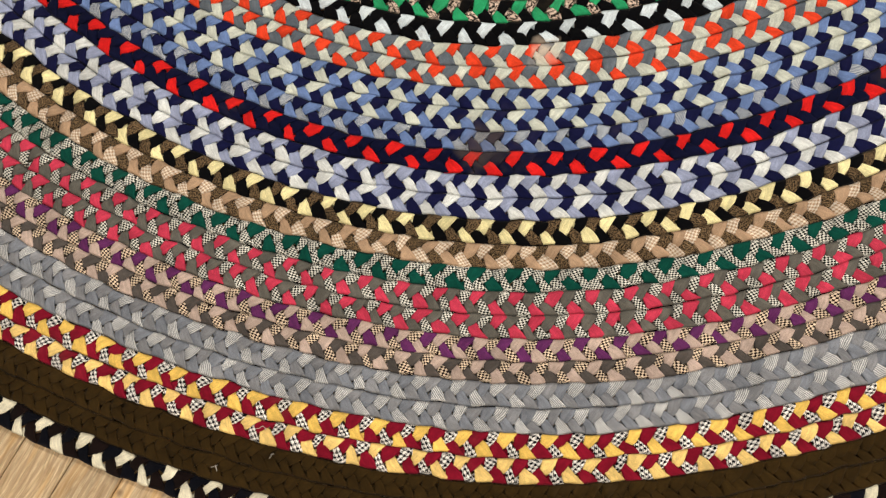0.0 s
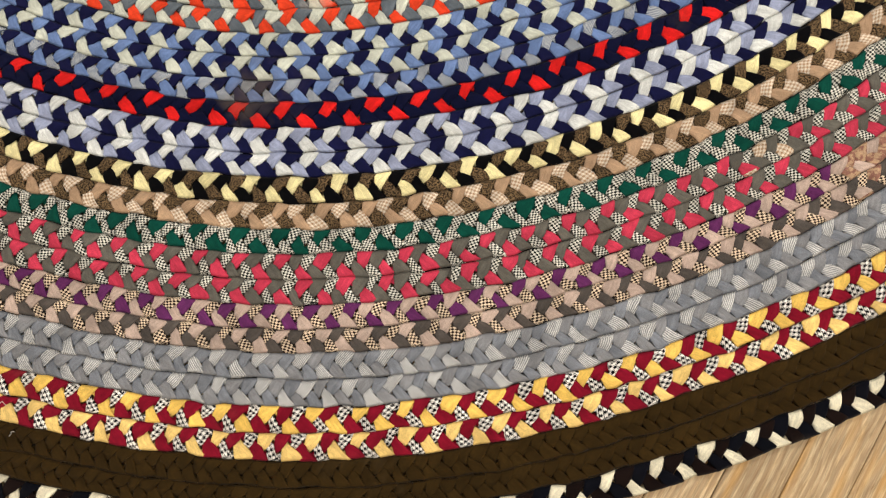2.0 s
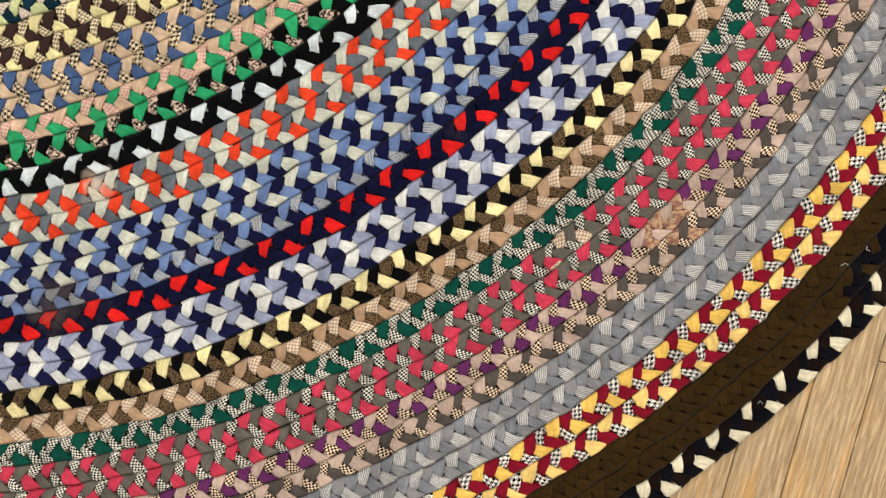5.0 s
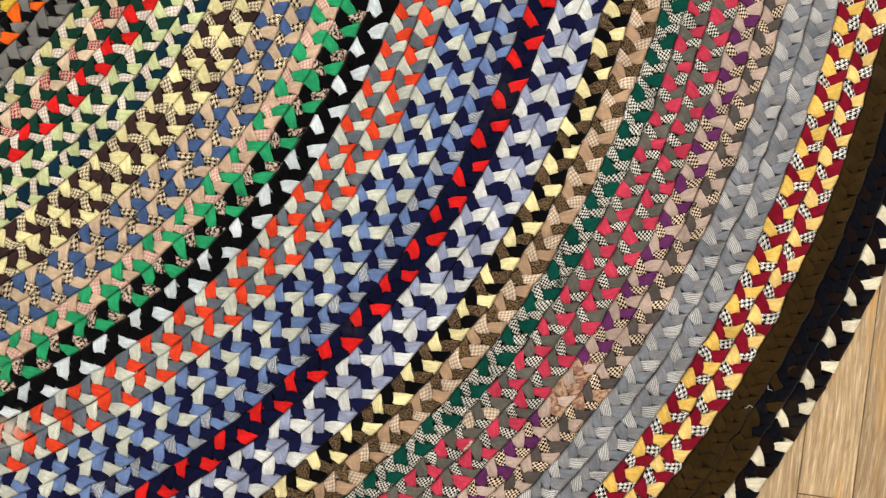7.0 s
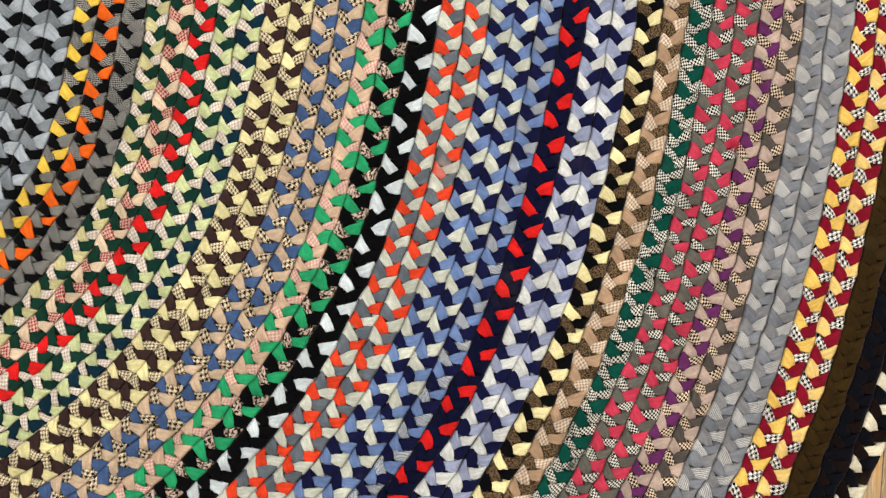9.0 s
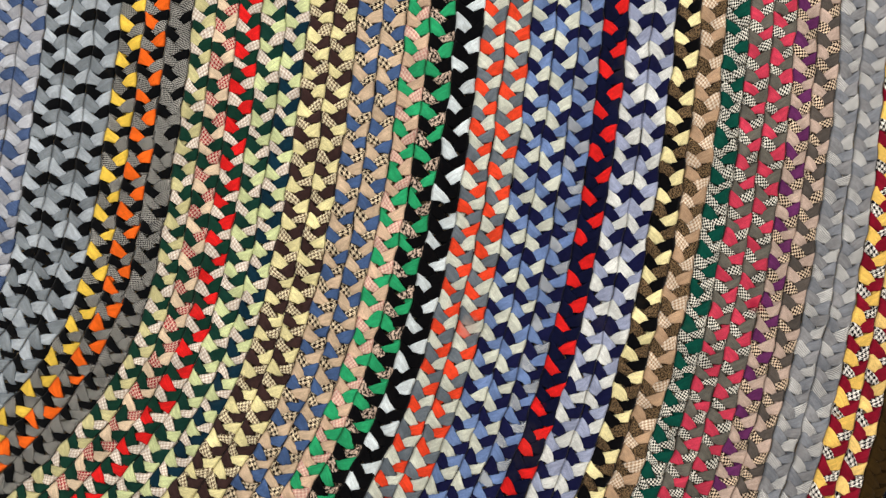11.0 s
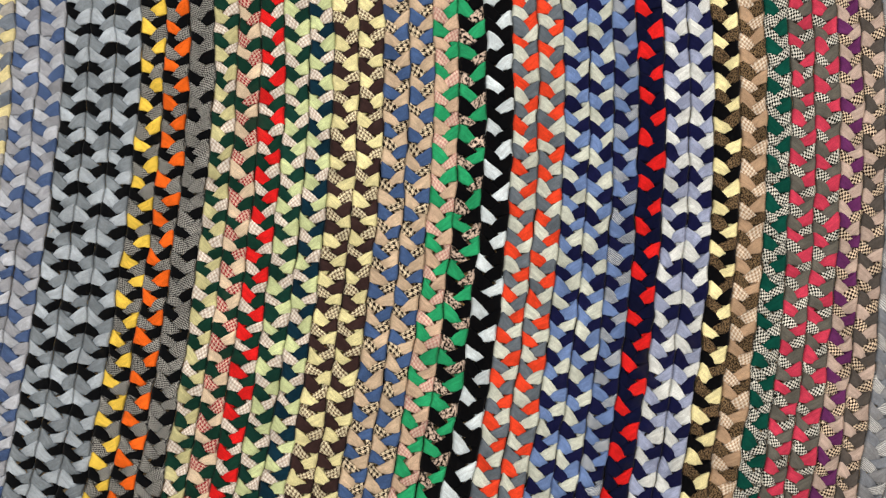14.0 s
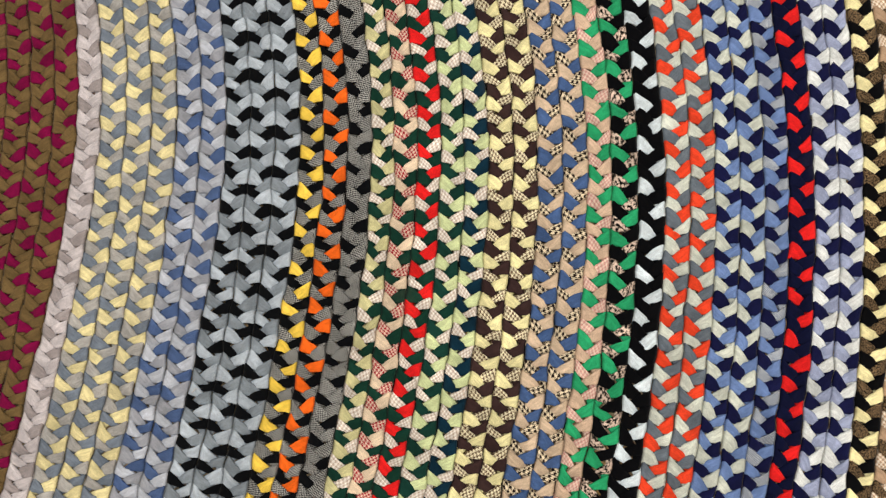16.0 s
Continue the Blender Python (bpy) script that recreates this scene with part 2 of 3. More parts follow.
# ---------------------------------------------------------------- the room
CENTRE = Vector((-0.9, 0.55, 0))
X0, X1, Y0, Y1 = -3.6, 2.2, -3.4, 4.2
wall_paint = plain_paint("wall_paint", srgb("e6dfd0"))
ceiling_paint = plain_paint("ceiling_paint", srgb("f1eee6"))
for name, size, place in (
    ("wall_north", (X1 - X0 + 0.2, 0.1, CEILING), ((X0 + X1) / 2, Y1 + 0.05, CEILING / 2)),
    ("wall_south", (X1 - X0 + 0.2, 0.1, CEILING), ((X0 + X1) / 2, Y0 - 0.05, CEILING / 2)),
    ("wall_east", (0.1, Y1 - Y0, CEILING), (X1 + 0.05, (Y0 + Y1) / 2, CEILING / 2)),
    ("wall_west", (0.1, Y1 - Y0, CEILING), (X0 - 0.05, (Y0 + Y1) / 2, CEILING / 2)),
):
    ob = box_mesh(name, size, wall_paint)
    ob.location = place
    tagged(ob, "plain off-white painted room wall", "wall", kind="structure")
ob = box_mesh("ceiling", (X1 - X0 + 0.2, Y1 - Y0 + 0.2, 0.1), ceiling_paint)
ob.location = ((X0 + X1) / 2, (Y0 + Y1) / 2, CEILING + 0.055)
tagged(ob, "plain white painted ceiling", "ceiling", kind="structure")

# ---------------------------------------------------------------- the rug
# The rug is a long oval of parallel braids.  Its inner line is an oval whose radius of curvature changes with the
# direction it faces; every braid lies a number of braid widths outside it, with a small unevenness of the lacing.
BRAID = 0.0245
RADII = [0.175, 0.059, 0.017, 0.005, 0.002, 0.003, 0.008, 0.08, 1.469, 1.165, 0.765, 0.411]
CORNER = (-0.7179, -0.1356)
UNEVEN = [
    [13.7, 5.1, -7.2, -15.3, -14.7, -13.4],
    [5.8, -1.0, -7.9, -6.5, -4.7, -5.7],
    [-1.7, -7.5, -6.8, 5.3, 6.3, 2.5],
    [-8.0, -14.2, -0.5, 23.0, 18.3, 11.1],
    [-11.6, -21.8, 1.2, 42.6, 29.7, 19.9],
    [-13.7, -17.6, 2.3, 51.2, 37.3, 27.4],
    [-17.9, -6.6, 2.5, 39.7, 39.2, 31.6],
    [-23.3, -8.4, 0.4, 23.9, 36.8, 30.3],
    [-24.4, -10.5, 0.6, 15.0, 32.1, 21.9],
    [-17.2, 0.1, 1.0, 16.0, 25.3, 7.0],
    [-10.5, 4.0, -3.4, 17.8, 10.5, -11.1],
    [-9.1, -1.5, -3.6, 7.5, -13.4, -26.1],
    [-10.5, -7.4, 2.6, -17.3, -22.8, -29.6],
    [-11.6, -10.8, 0.0, 0.3, 6.9, -18.0],
    [-13.9, -28.4, -47.5, -40.5, 3.1, 2.8],
    [-17.7, -49.3, -86.7, -72.8, -8.0, 26.5],
]
# what each braid's own thickness adds at its outer edge, in millimetres
OWN = [0.3, -1.6, -0.7, -0.8, -0.7, -0.8, -1.2, -1.7, 0.2, 2.2, 2.1, 2.3, 2.9, 1.7, 0.3, 0.5, 0.7, -0.3, 0.1, 0.4, 0.9, 0.3, -0.2, -2.2, -3.6, -3.4, -3.1, -3.2, -3.0, -3.4, -2.1, -1.2, -0.7, 0.8, 3.0, 3.1, 3.5, 4.3, 3.2, 2.6, 2.5, 1.7, 1.2, 0.1, -0.9, -2.0, -1.7, -1.2, -0.8, -0.6, -0.5]
INNER = 50                       # braids from the edge to the inner line
FIRST, STEP = radians(-125), radians(15)
HEART, LONG = 6.0, 98.0        # braids inside the inner line, and the way the rug lies


def radius_at(th):
    u = ((th - FIRST) / STEP) % len(RADII)
    i = np.floor(u).astype(int) % len(RADII)
    f = u - np.floor(u)
    f = f * f * (3 - 2 * f)
    r = np.array(RADII)
    return r[i] * (1 - f) + r[(i + 1) % len(RADII)] * f


FACING = np.radians(np.arange(-180.0, 180.01, 0.25))


def inner_line():
    r, d = radius_at(FACING), FACING[1] - FACING[0]
    tx, ty = -np.sin(FACING) * r, np.cos(FACING) * r
    x = np.concatenate([[0], np.cumsum((tx[1:] + tx[:-1]) / 2 * d)])
    y = np.concatenate([[0], np.cumsum((ty[1:] + ty[:-1]) / 2 * d)])
    k = np.argmin(abs(FACING - radians(-45)))
    return x - x[k] + CORNER[0], y - y[k] + CORNER[1]


LINE_X, LINE_Y = inner_line()


def spline_weights(u, n):
    i = np.clip(np.floor(u).astype(int), 0, n - 4)
    f = np.clip(u - i, 0, 1)
    return i, np.stack([(1 - f) ** 3, 3 * f**3 - 6 * f**2 + 4, -3 * f**3 + 3 * f**2 + 3 * f + 1, f**3], -1) / 6


def unevenness(th, row):
    """Metres by which the lacing has pulled a braid's edge outwards."""
    grid = np.array(UNEVEN)
    i, wi = spline_weights((np.degrees(th) + 115) / 10, grid.shape[0])
    j, wj = spline_weights(np.full(len(th), row / 17.0), grid.shape[1])
    out = np.zeros(len(th))
    for a in range(4):
        for b in range(4):
            out += wi[:, a] * wj[:, b] * grid[i + a, j + b]
    seen = np.clip((th + radians(128)) / radians(13), 0, 1) * np.clip((radians(50) - th) / radians(26), 0, 1)
    return (out + OWN[row]) * seen / 1000.0


def edge_line(row):
    """The line along the outer edge of braid number row (0 is the outermost), over FACING."""
    wave = np.sin(FACING * 47 + row * 1.7) + np.sin(FACING * 83 + row * 4.1) + 0.7 * np.sin(FACING * 131 + row * 2.9)
    d = BRAID * (INNER - row) + unevenness(FACING, row) + 0.00035 * wave
    return LINE_X + d * np.cos(FACING), LINE_Y + d * np.sin(FACING)


def heart_line(n):
    """The inner line drawn in by n braids, towards the seam at the rug's heart."""
    ex, ey = edge_line(INNER)
    mx, my = (ex.max() + ex.min()) / 2, (ey.max() + ey.min()) / 2
    ax, ay = math.cos(radians(LONG)), math.sin(radians(LONG))
    a, b = (ex - mx) * ax + (ey - my) * ay, -(ex - mx) * ay + (ey - my) * ax
    keep = 1 - n / HEART
    b_most = (b.max() - b.min()) / 2
    a_most = (a.max() - a.min()) / 2
    stay = 1 - (1 - keep) * b_most / a_most
    return mx + a * stay * ax - b * keep * ay, my + a * stay * ay + b * keep * ax


class Braid:
    """The run of one braid: places, widths and lengths along its middle line."""

    def __init__(self, row):
        ox, oy = edge_line(row) if row < INNER else heart_line(row - INNER)
        ix, iy = edge_line(row + 1) if row < INNER else heart_line(row + 1 - INNER)
        x, y = (ox + ix) / 2, (oy + iy) / 2
        s = np.concatenate([[0], np.cumsum(np.hypot(np.diff(x), np.diff(y)))])
        k = np.argmin(abs(FACING - radians(-45)))
        self.s, self.x, self.y = s - s[k], x, y
        self.wide = np.hypot(ox - ix, oy - iy)
        self.ox, self.oy = (ox - ix) / self.wide, (oy - iy) / self.wide

    def at(self, s):
        return [np.interp(s, self.s, v) for v in (self.x, self.y, self.wide, self.ox, self.oy)]

    def s_of(self, degrees):
        return float(np.interp(radians(degrees), FACING, self.s))


SECTION = 7


def pulled(X, Y):
    """The small waves into which the lacing has pulled the braids, alike for neighbours."""
    dx = 0.0006 * np.sin(178 * X + 2.1 * np.sin(61 * Y)) + 0.0005 * np.sin(245 * Y + 1.7 * np.sin(83 * X)) + 0.0005 * np.sin(97 * Y - 40 * X)
    dy = 0.0006 * np.sin(191 * Y + 2.3 * np.sin(57 * X)) + 0.0005 * np.sin(228 * X + 1.9 * np.sin(77 * Y)) + 0.0005 * np.sin(89 * X + 31 * Y)
    return X + dx, Y + dy


LIFT = 0.0060


def strand_mesh(name, braid, s0, s1, phase, material, parent, seed, fine):
    """One flat cloth strip of a braid from s0 to s1: it comes up in the middle, runs slantwise out to the edge, folds over there
    on a line along the edge and goes back under the others."""
    quarter = np.pi / 2 / (5 if fine else 2)
    fine_s = np.linspace(s0, s1, max(int((s1 - s0) / 0.002), 8))
    fine_t = phase(fine_s)
    th = np.arange(math.ceil(fine_t[0] / quarter), math.floor(fine_t[-1] / quarter) + 1) * quarter
    th = np.concatenate([[fine_t[0]], th, [fine_t[-1]]])
    s = np.interp(th, fine_t, fine_s)
    x, y, wide, ox, oy = braid.at(s)
    period = 2 * np.pi * (s1 - s0) / (fine_t[-1] - fine_t[0])
    rng = np.random.default_rng(seed)
    # every fold is a little different in reach, height, width, slant and turn
    turns = (th + 0.55) / np.pi
    k = np.floor(turns).astype(int)
    k0, f = k - k.min(), turns - k
    jit = np.clip(rng.normal(0, 1, (k0.max() + 3, 6)), -2, 2)
    bump = np.sin(np.pi * f) ** 2
    swing = (2 / np.pi) * np.arcsin(np.sin(th))
    out = np.abs(swing)                                  # 0 in the middle, 1 at the edge
    over = np.sin(2 * th) >= -1e-6
    u = (0.500 + 0.014 * jit[k0, 0]) * wide * swing
    wave = np.sin(2 * th)
    z = LIFT + 0.070 * wide * (1 + 0.14 * jit[k0, 1] * bump) * np.sign(wave) * np.abs(wave) ** 0.5 + 0.012 * wide * np.cos(th) ** 2 + 0.026 * wide * out**5
    tilt = 0.056 * wide * np.where(over, 1 - out**2, np.maximum(1 - (out / 0.6) ** 2, 0)) * (1 + 0.15 * jit[k0, 4])
    own = NARROW.get(material.name, 1.14) + rng.uniform(-0.05, 0.06)
    half = period / 6 * own * (1 + 0.10 * jit[k0, 2] * bump) * np.where(over, 0.65 + 0.44 * out, 0.66 + 0.30 * out)
    # the strip lies steeper across the braid on its way out than on its way back
    hurry = 0.105 * period
    slip = 0.04 * period * jit[k0, 3] * bump * (1 - out) - hurry * out
    thick = 0.060 * wide
    girth = np.radians(np.linspace(-12, 192, SECTION if fine else 5))
    ca, sa = np.cos(girth), np.sin(girth)
    side = np.sign(ca) * np.abs(ca) ** 0.55
    dome = np.sign(sa) * np.abs(sa) ** 0.38
    length = half[:, None] * side + slip[:, None]
    # the strip's outer end is a little bowed, so that the seam between two braids is no ruled line
    across = u[:, None] * (1 - (0.02 + 0.02 * jit[k0, 5])[:, None] * (side**2) * (out**3)[:, None])
    near = np.clip((np.abs(across) / wide[:, None] - 0.33) / 0.165, 0, 1)
    tx, ty = -oy, ox
    X = x[:, None] + across * ox[:, None] + length * tx[:, None]
    Y = y[:, None] + across * oy[:, None] + length * ty[:, None]
    X, Y = pulled(X, Y)
    Z = z[:, None] + thick[:, None] * dome + tilt[:, None] * side - 0.012 * wide[:, None] * near**4
    Z = np.maximum(Z, 0.0005)
    rows, cols = X.shape
    verts = np.stack([X, Y, Z], -1).reshape(-1, 3)
    grid = np.arange(rows * cols).reshape(rows, cols)
    faces = np.stack([grid[:-1, :-1], grid[1:, :-1], grid[1:, 1:], grid[:-1, 1:]], -1).reshape(-1, 4)
    along = np.concatenate([[0], np.cumsum(np.hypot(np.diff(u), np.diff(s)))]) + seed * 0.137
    lean = np.arctan2(0.5 * wide, period / 4 - hurry) * np.where(np.cos(th) >= 0, 1, -1)
    uvs = np.stack([(along[:, None] + length * np.cos(lean)[:, None]).ravel(), (length * np.sin(lean)[:, None]).ravel()], -1)
    ob = link_mesh(name, verts, faces, material, parent, uvs)
    # each fold comes from its own length of cloth: a value of its own for its fading
    value = np.modf(np.abs(np.sin(k * 12.9898 + seed * 4.1414)) * 43758.5453)[0]
    ob.data.attributes.new("fold", "FLOAT", "POINT").data.foreach_set("value", np.repeat(value, cols).astype(np.float32))
    return ob


# cloths that were cut or folded narrower than the others
NARROW = {"hound": 0.90, "dull_black": 0.88, "ink_check": 0.90, "ivory": 0.95, "bottle": 1.34, "oat_check": 0.92, "butter_plaid": 0.94, "white_plaid": 0.92, "brown_check": 0.96,
          "pink_plaid": 0.96, "black_print": 0.92, "print": 0.95}
# cloths by name: ground colour, pattern, second colour, third colour, size of the pattern
CLOTH = {
    "black": ("060608",), "navy_black": ("0a0b12",), "brown_black": ("160d0b",),
    "cream": ("eadfa6",), "ivory": ("e0d9bd",), "brown": ("32240d",), "crimson": ("7d1226",), "yellow": ("ebc262",), "pale_yellow": ("eecb7c",),
    "hound": ("ece8de", "houndstooth", "0e0e12", "", 0.0046),
    "grey": ("838486",), "blue_grey": ("7b7f85",), "grey_stripe": ("88898a", "stripe", "cfcfca", "", 0.0019),
    "tan": ("b8a395",), "charcoal": ("524c47",), "brown_check": ("dcc7ab", "checker", "281b17", "", 0.0039),
    "purple": ("602c5a",), "rose": ("c23c52",), "olive_grey": ("625f57",), "ink_check": ("d8d6c9", "checker", "1a201b", "", 0.0036),
    "bottle": ("0a463a",), "camel": ("ae9174",), "tweed": ("14100d", "tweed", "7a6448", "", 0.0015),
    "tan_check": ("e2d5c0", "check", "a48465", "", 0.0034),
    "navy": ("131538",), "navy_plain": ("0c0f2a",), "pale_blue": ("959db6",), "ice": ("d2d5d0",), "red": ("d4201f",),
    "blue": ("6980ac",), "silver": ("c4c8b9",), "print": ("565f76", "stripe", "c6cbc9", "", 0.0015),
    "vermilion": ("dd4326",), "slate": ("60686f",), "white": ("cdd8da",),
    "emerald": ("2a9862",), "black_print": ("0d0c0a", "tweed", "d3bca8", "", 0.0032),
    "sand": ("c9ad92",), "pink_plaid": ("dcc3ae", "check", "c08a80", "", 0.0034),
    "denim": ("435a82",), "oat": ("c5ae92",), "oat_check": ("dccbaa", "houndstooth", "261d19", "", 0.0050),
    "butter": ("e2d9a0",), "cocoa": ("372725",), "butter_plaid": ("e2d8b4", "houndstooth", "66523f", "", 0.0036),
    "lime": ("c4ce98",), "pine": ("13352c",), "deep_teal": ("0e2a38",), "white_plaid": ("e6dfd2", "check", "b5a290", "", 0.0034),
    "forest": ("123428",), "peach": ("d8c2a4",), "red_plaid": ("d4b6a2", "houndstooth", "97202a", "", 0.0034), "reed": ("c3bd8a",),
    "grey_tweed": ("a09f98", "checker", "1a1a1c", "", 0.0023),
    "orange": ("e8641c",), "gold": ("e6c24c",), "steel": ("7c8489",), "fog": ("a6afb5",), "dull_black": ("08090b",),
    "mid_blue": ("36496f", "stripe", "56698c", "", 0.0014), "light_blue": ("b0b4ba",), "dusk": ("919398",),
    "straw": ("d9cc96",), "stone": ("6f7882",), "pearl": ("a09d96",), "ash": ("bdb5b3",), "ash_dark": ("948b88",),
    "maroon": ("700a38",), "khaki": ("685434",), "floral": ("b99a7a", "tweed", "8c6456", "", 0.0060),
}
# the braids from the edge inwards: three strips each
ROWS = [
    ("ivory", "navy_black", "brown_black"), ("brown", "brown", "brown"), ("brown", "brown", "brown"),
    ("crimson", "pale_yellow", "hound"), ("crimson", "yellow", "hound"),
    ("grey_stripe", "blue_grey", "grey"), ("grey_stripe", "blue_grey", "grey"),
    ("charcoal", "tan", "brown_check"), ("purple", "brown_check", "tan"),
    ("rose", "ink_check", "olive_grey"), ("rose", "ink_check", "olive_grey"),
    ("bottle", "ink_check", "ink_check"), ("camel", "tweed", "tan_check"), ("cream", "tweed", "black"),
    ("navy", "pale_blue", "ice"), ("navy", "pale_blue", "ice"), ("red", "navy_plain", "navy_plain"),
    ("print", "blue", "navy"), ("navy", "blue", "silver"), ("navy", "blue", "silver"),
    ("vermilion", "silver", "slate"), ("vermilion", "silver", "slate"),
    ("white", "black", "black"), ("emerald", "black", "black_print"), ("emerald", "sand", "pink_plaid"),
    ("denim", "oat_check", "oat"), ("denim", "oat_check", "oat"),
    ("cocoa", "butter", "butter_plaid"), ("cocoa", "butter", "butter_plaid"),
    ("deep_teal", "lime", "white_plaid"), ("pine", "lime", "white_plaid"),
    ("red", "white_plaid", "forest"), ("forest", "red_plaid", "peach"), ("forest", "reed", "white_plaid"),
    ("dull_black", "grey_tweed", "grey_tweed"), ("orange", "dull_black", "grey_tweed"), ("gold", "dull_black", "grey_tweed"),
    ("dull_black", "steel", "fog"), ("dull_black", "steel", "fog"), ("dull_black", "steel", "fog"),
    ("mid_blue", "dusk", "light_blue"), ("mid_blue", "dusk", "light_blue"),
    ("straw", "pearl", "stone"), ("straw", "pearl", "stone"), ("straw", "pearl", "stone"),
    ("ash", "ash_dark", "ash"),
    ("maroon", "khaki", "khaki"), ("maroon", "khaki", "khaki"), ("maroon", "khaki", "khaki"), ("maroon", "khaki", "khaki"),
]
# neighbours that were plaited and laced in step: braid, the one it follows, turns between them
IN_STEP = {38: (39, 0.5), 37: (38, 0.5), 18: (19, 0.62), 15: (16, 0.3), 14: (15, 0.5), 24: (23, 0.5), 23: (22, 0.2), 4: (3, 0.0), 6: (5, 0.1),
           46: (45, 0.3), 47: (46, 0.3), 48: (47, 0.62), 49: (48, 0.2), 33: (32, 0.4), 34: (35, 0.3), 12: (13, 0.35)}
# mended places: braid, strip, metres along from and to, cloth
MENDS = [(8, 0, 0.175, 0.235, "floral"), (8, 1, 0.18, 0.235, "floral"), (7, 1, 0.185, 0.235, "floral"),
         (10, 0, 0.095, 0.14, "tan_check")]
# how tightly the bands were plaited: from which braid inwards, length of one turn
PERIODS = [(37, 0.0382), (34, 0.0398), (25, 0.0392), (22, 0.0432), (17, 0.0416), (14, 0.0437), (13, 0.0412), (7, 0.0386), (5, 0.0398),
           (3, 0.0428), (1, 0.0405), (0, 0.0430)]
# turns of the braid known at some places: braid number to pairs of (metres along, turns)
TURNS = {
    16: [[-0.7975, 0.16], [-0.6773, 2.95], [-0.5571, 5.68], [-0.437, 8.41], [-0.3168, 11.3], [-0.1968, 14.09], [-0.0769, 16.75], [0.043, 19.44], [0.1628, 22.19], [0.2843, 25.11], [0.4053, 27.91], [0.5232, 30.53], [0.6409, 33.2], [0.7585, 35.89], [0.876, 38.55], [0.9936, 41.26], [1.111, 43.99], [1.2287, 46.73]],
    22: [[0.4567, 0.71], [0.5741, 3.17], [0.6915, 5.91], [0.8089, 8.44], [0.9262, 11.25]],
    35: [[0.4202, 0.15], [0.5377, 3.16], [0.655, 6.29], [0.7719, 9.36], [0.8889, 12.29]],
    36: [[0.3994, 0.15], [0.5169, 3.24], [0.6342, 6.29], [0.7512, 9.27], [0.8683, 12.34]],
    0: [[-0.9648, 0.71], [-0.8451, 3.39], [-0.006, 21.4], [0.1139, 24.33], [0.2339, 27.16], [0.3557, 29.94], [0.4806, 32.7]],
    31: [[0.4826, 0.68], [0.5999, 3.77]],
    30: [[0.519, 0.65], [0.6364, 3.65]],
    29: [[0.521, 0.67], [0.6382, 3.58]],
    28: [[0.5477, 0.18], [0.6649, 3.3]],
    27: [[0.5681, 0.16], [0.6853, 3.25]],
    26: [[0.5786, 0.66], [0.6958, 3.64]],
    25: [[0.5939, 0.69], [0.7111, 3.63]],
    32: [[0.466, 0.69], [0.5834, 4.03]],
    43: [[0.3706, 0.69], [0.4877, 3.79]],
    42: [[0.3934, 0.68], [0.5105, 3.9]],
    44: [[0.3576, 0.67], [0.4747, 3.89]],
    41: [[0.422, 0.13], [0.5391, 3.25]],
    40: [[0.4387, 0.7], [0.5559, 4.04]],
    39: [[0.4699, 0.19], [0.5871, 3.18]],
    21: [[0.6785, 0.73], [0.796, 3.58]],
    20: [[0.6915, 0.67], [0.809, 3.59]],
    19: [[0.7169, 0.21], [0.8344, 3.04]],
    17: [[0.7564, 0.7], [0.8739, 3.75]],
    13: [[0.8385, 0.64], [0.9561, 3.6]],
    11: [[0.8701, 0.15], [0.9878, 3.23]],
    10: [[0.9032, 0.17], [1.0209, 3.42]],
    9: [[0.916, 0.18], [1.0336, 3.37]],
    8: [[0.9339, 0.67], [1.0516, 3.85]],
    7: [[0.9502, 0.67], [1.0677, 3.79]],
}
cord_dark = plain_paint("lacing_cord", srgb("17120e"), 0.9)

rug = tagged(new("braided_rug"), "large oval braided rag rug in many coloured bands on the floor", "rug")


def cloth(name):
    return fabric(name, *CLOTH[name])


BRAIDS = {}


def braid_of(row):
    if row not in BRAIDS:
        BRAIDS[row] = Braid(row)
    return BRAIDS[row]


def turn_of(row):
    """Phase along a braid, in radians: even turns, bent to the known places, or in step with a neighbour."""
    even = 2 * math.pi / next(p for first, p in PERIODS if row >= first)
    known = TURNS.get(row)
    if known:
        ks = np.array([k[0] for k in known])
        kt = np.array([k[1] for k in known]) * 2 * math.pi
        return lambda s: np.interp(s, ks, kt) + np.minimum(s - ks[0], 0) * even + np.maximum(s - ks[-1], 0) * even
    if row in IN_STEP:
        other, ahead = IN_STEP[row]
        follow, mine, theirs = turn_of(other), braid_of(row), braid_of(other)
        return lambda s: follow(np.interp(s, mine.s, theirs.s)) + 2 * math.pi * ahead
    shift = (row * 2.399963) % (2 * math.pi)
    return lambda s: s * even + shift


SEEN = (-118.0, 30.0)            # the stretch of the oval that the camera passes near, by facing
JOIN = -29.0                     # where the second braid changes from brown to black cloth


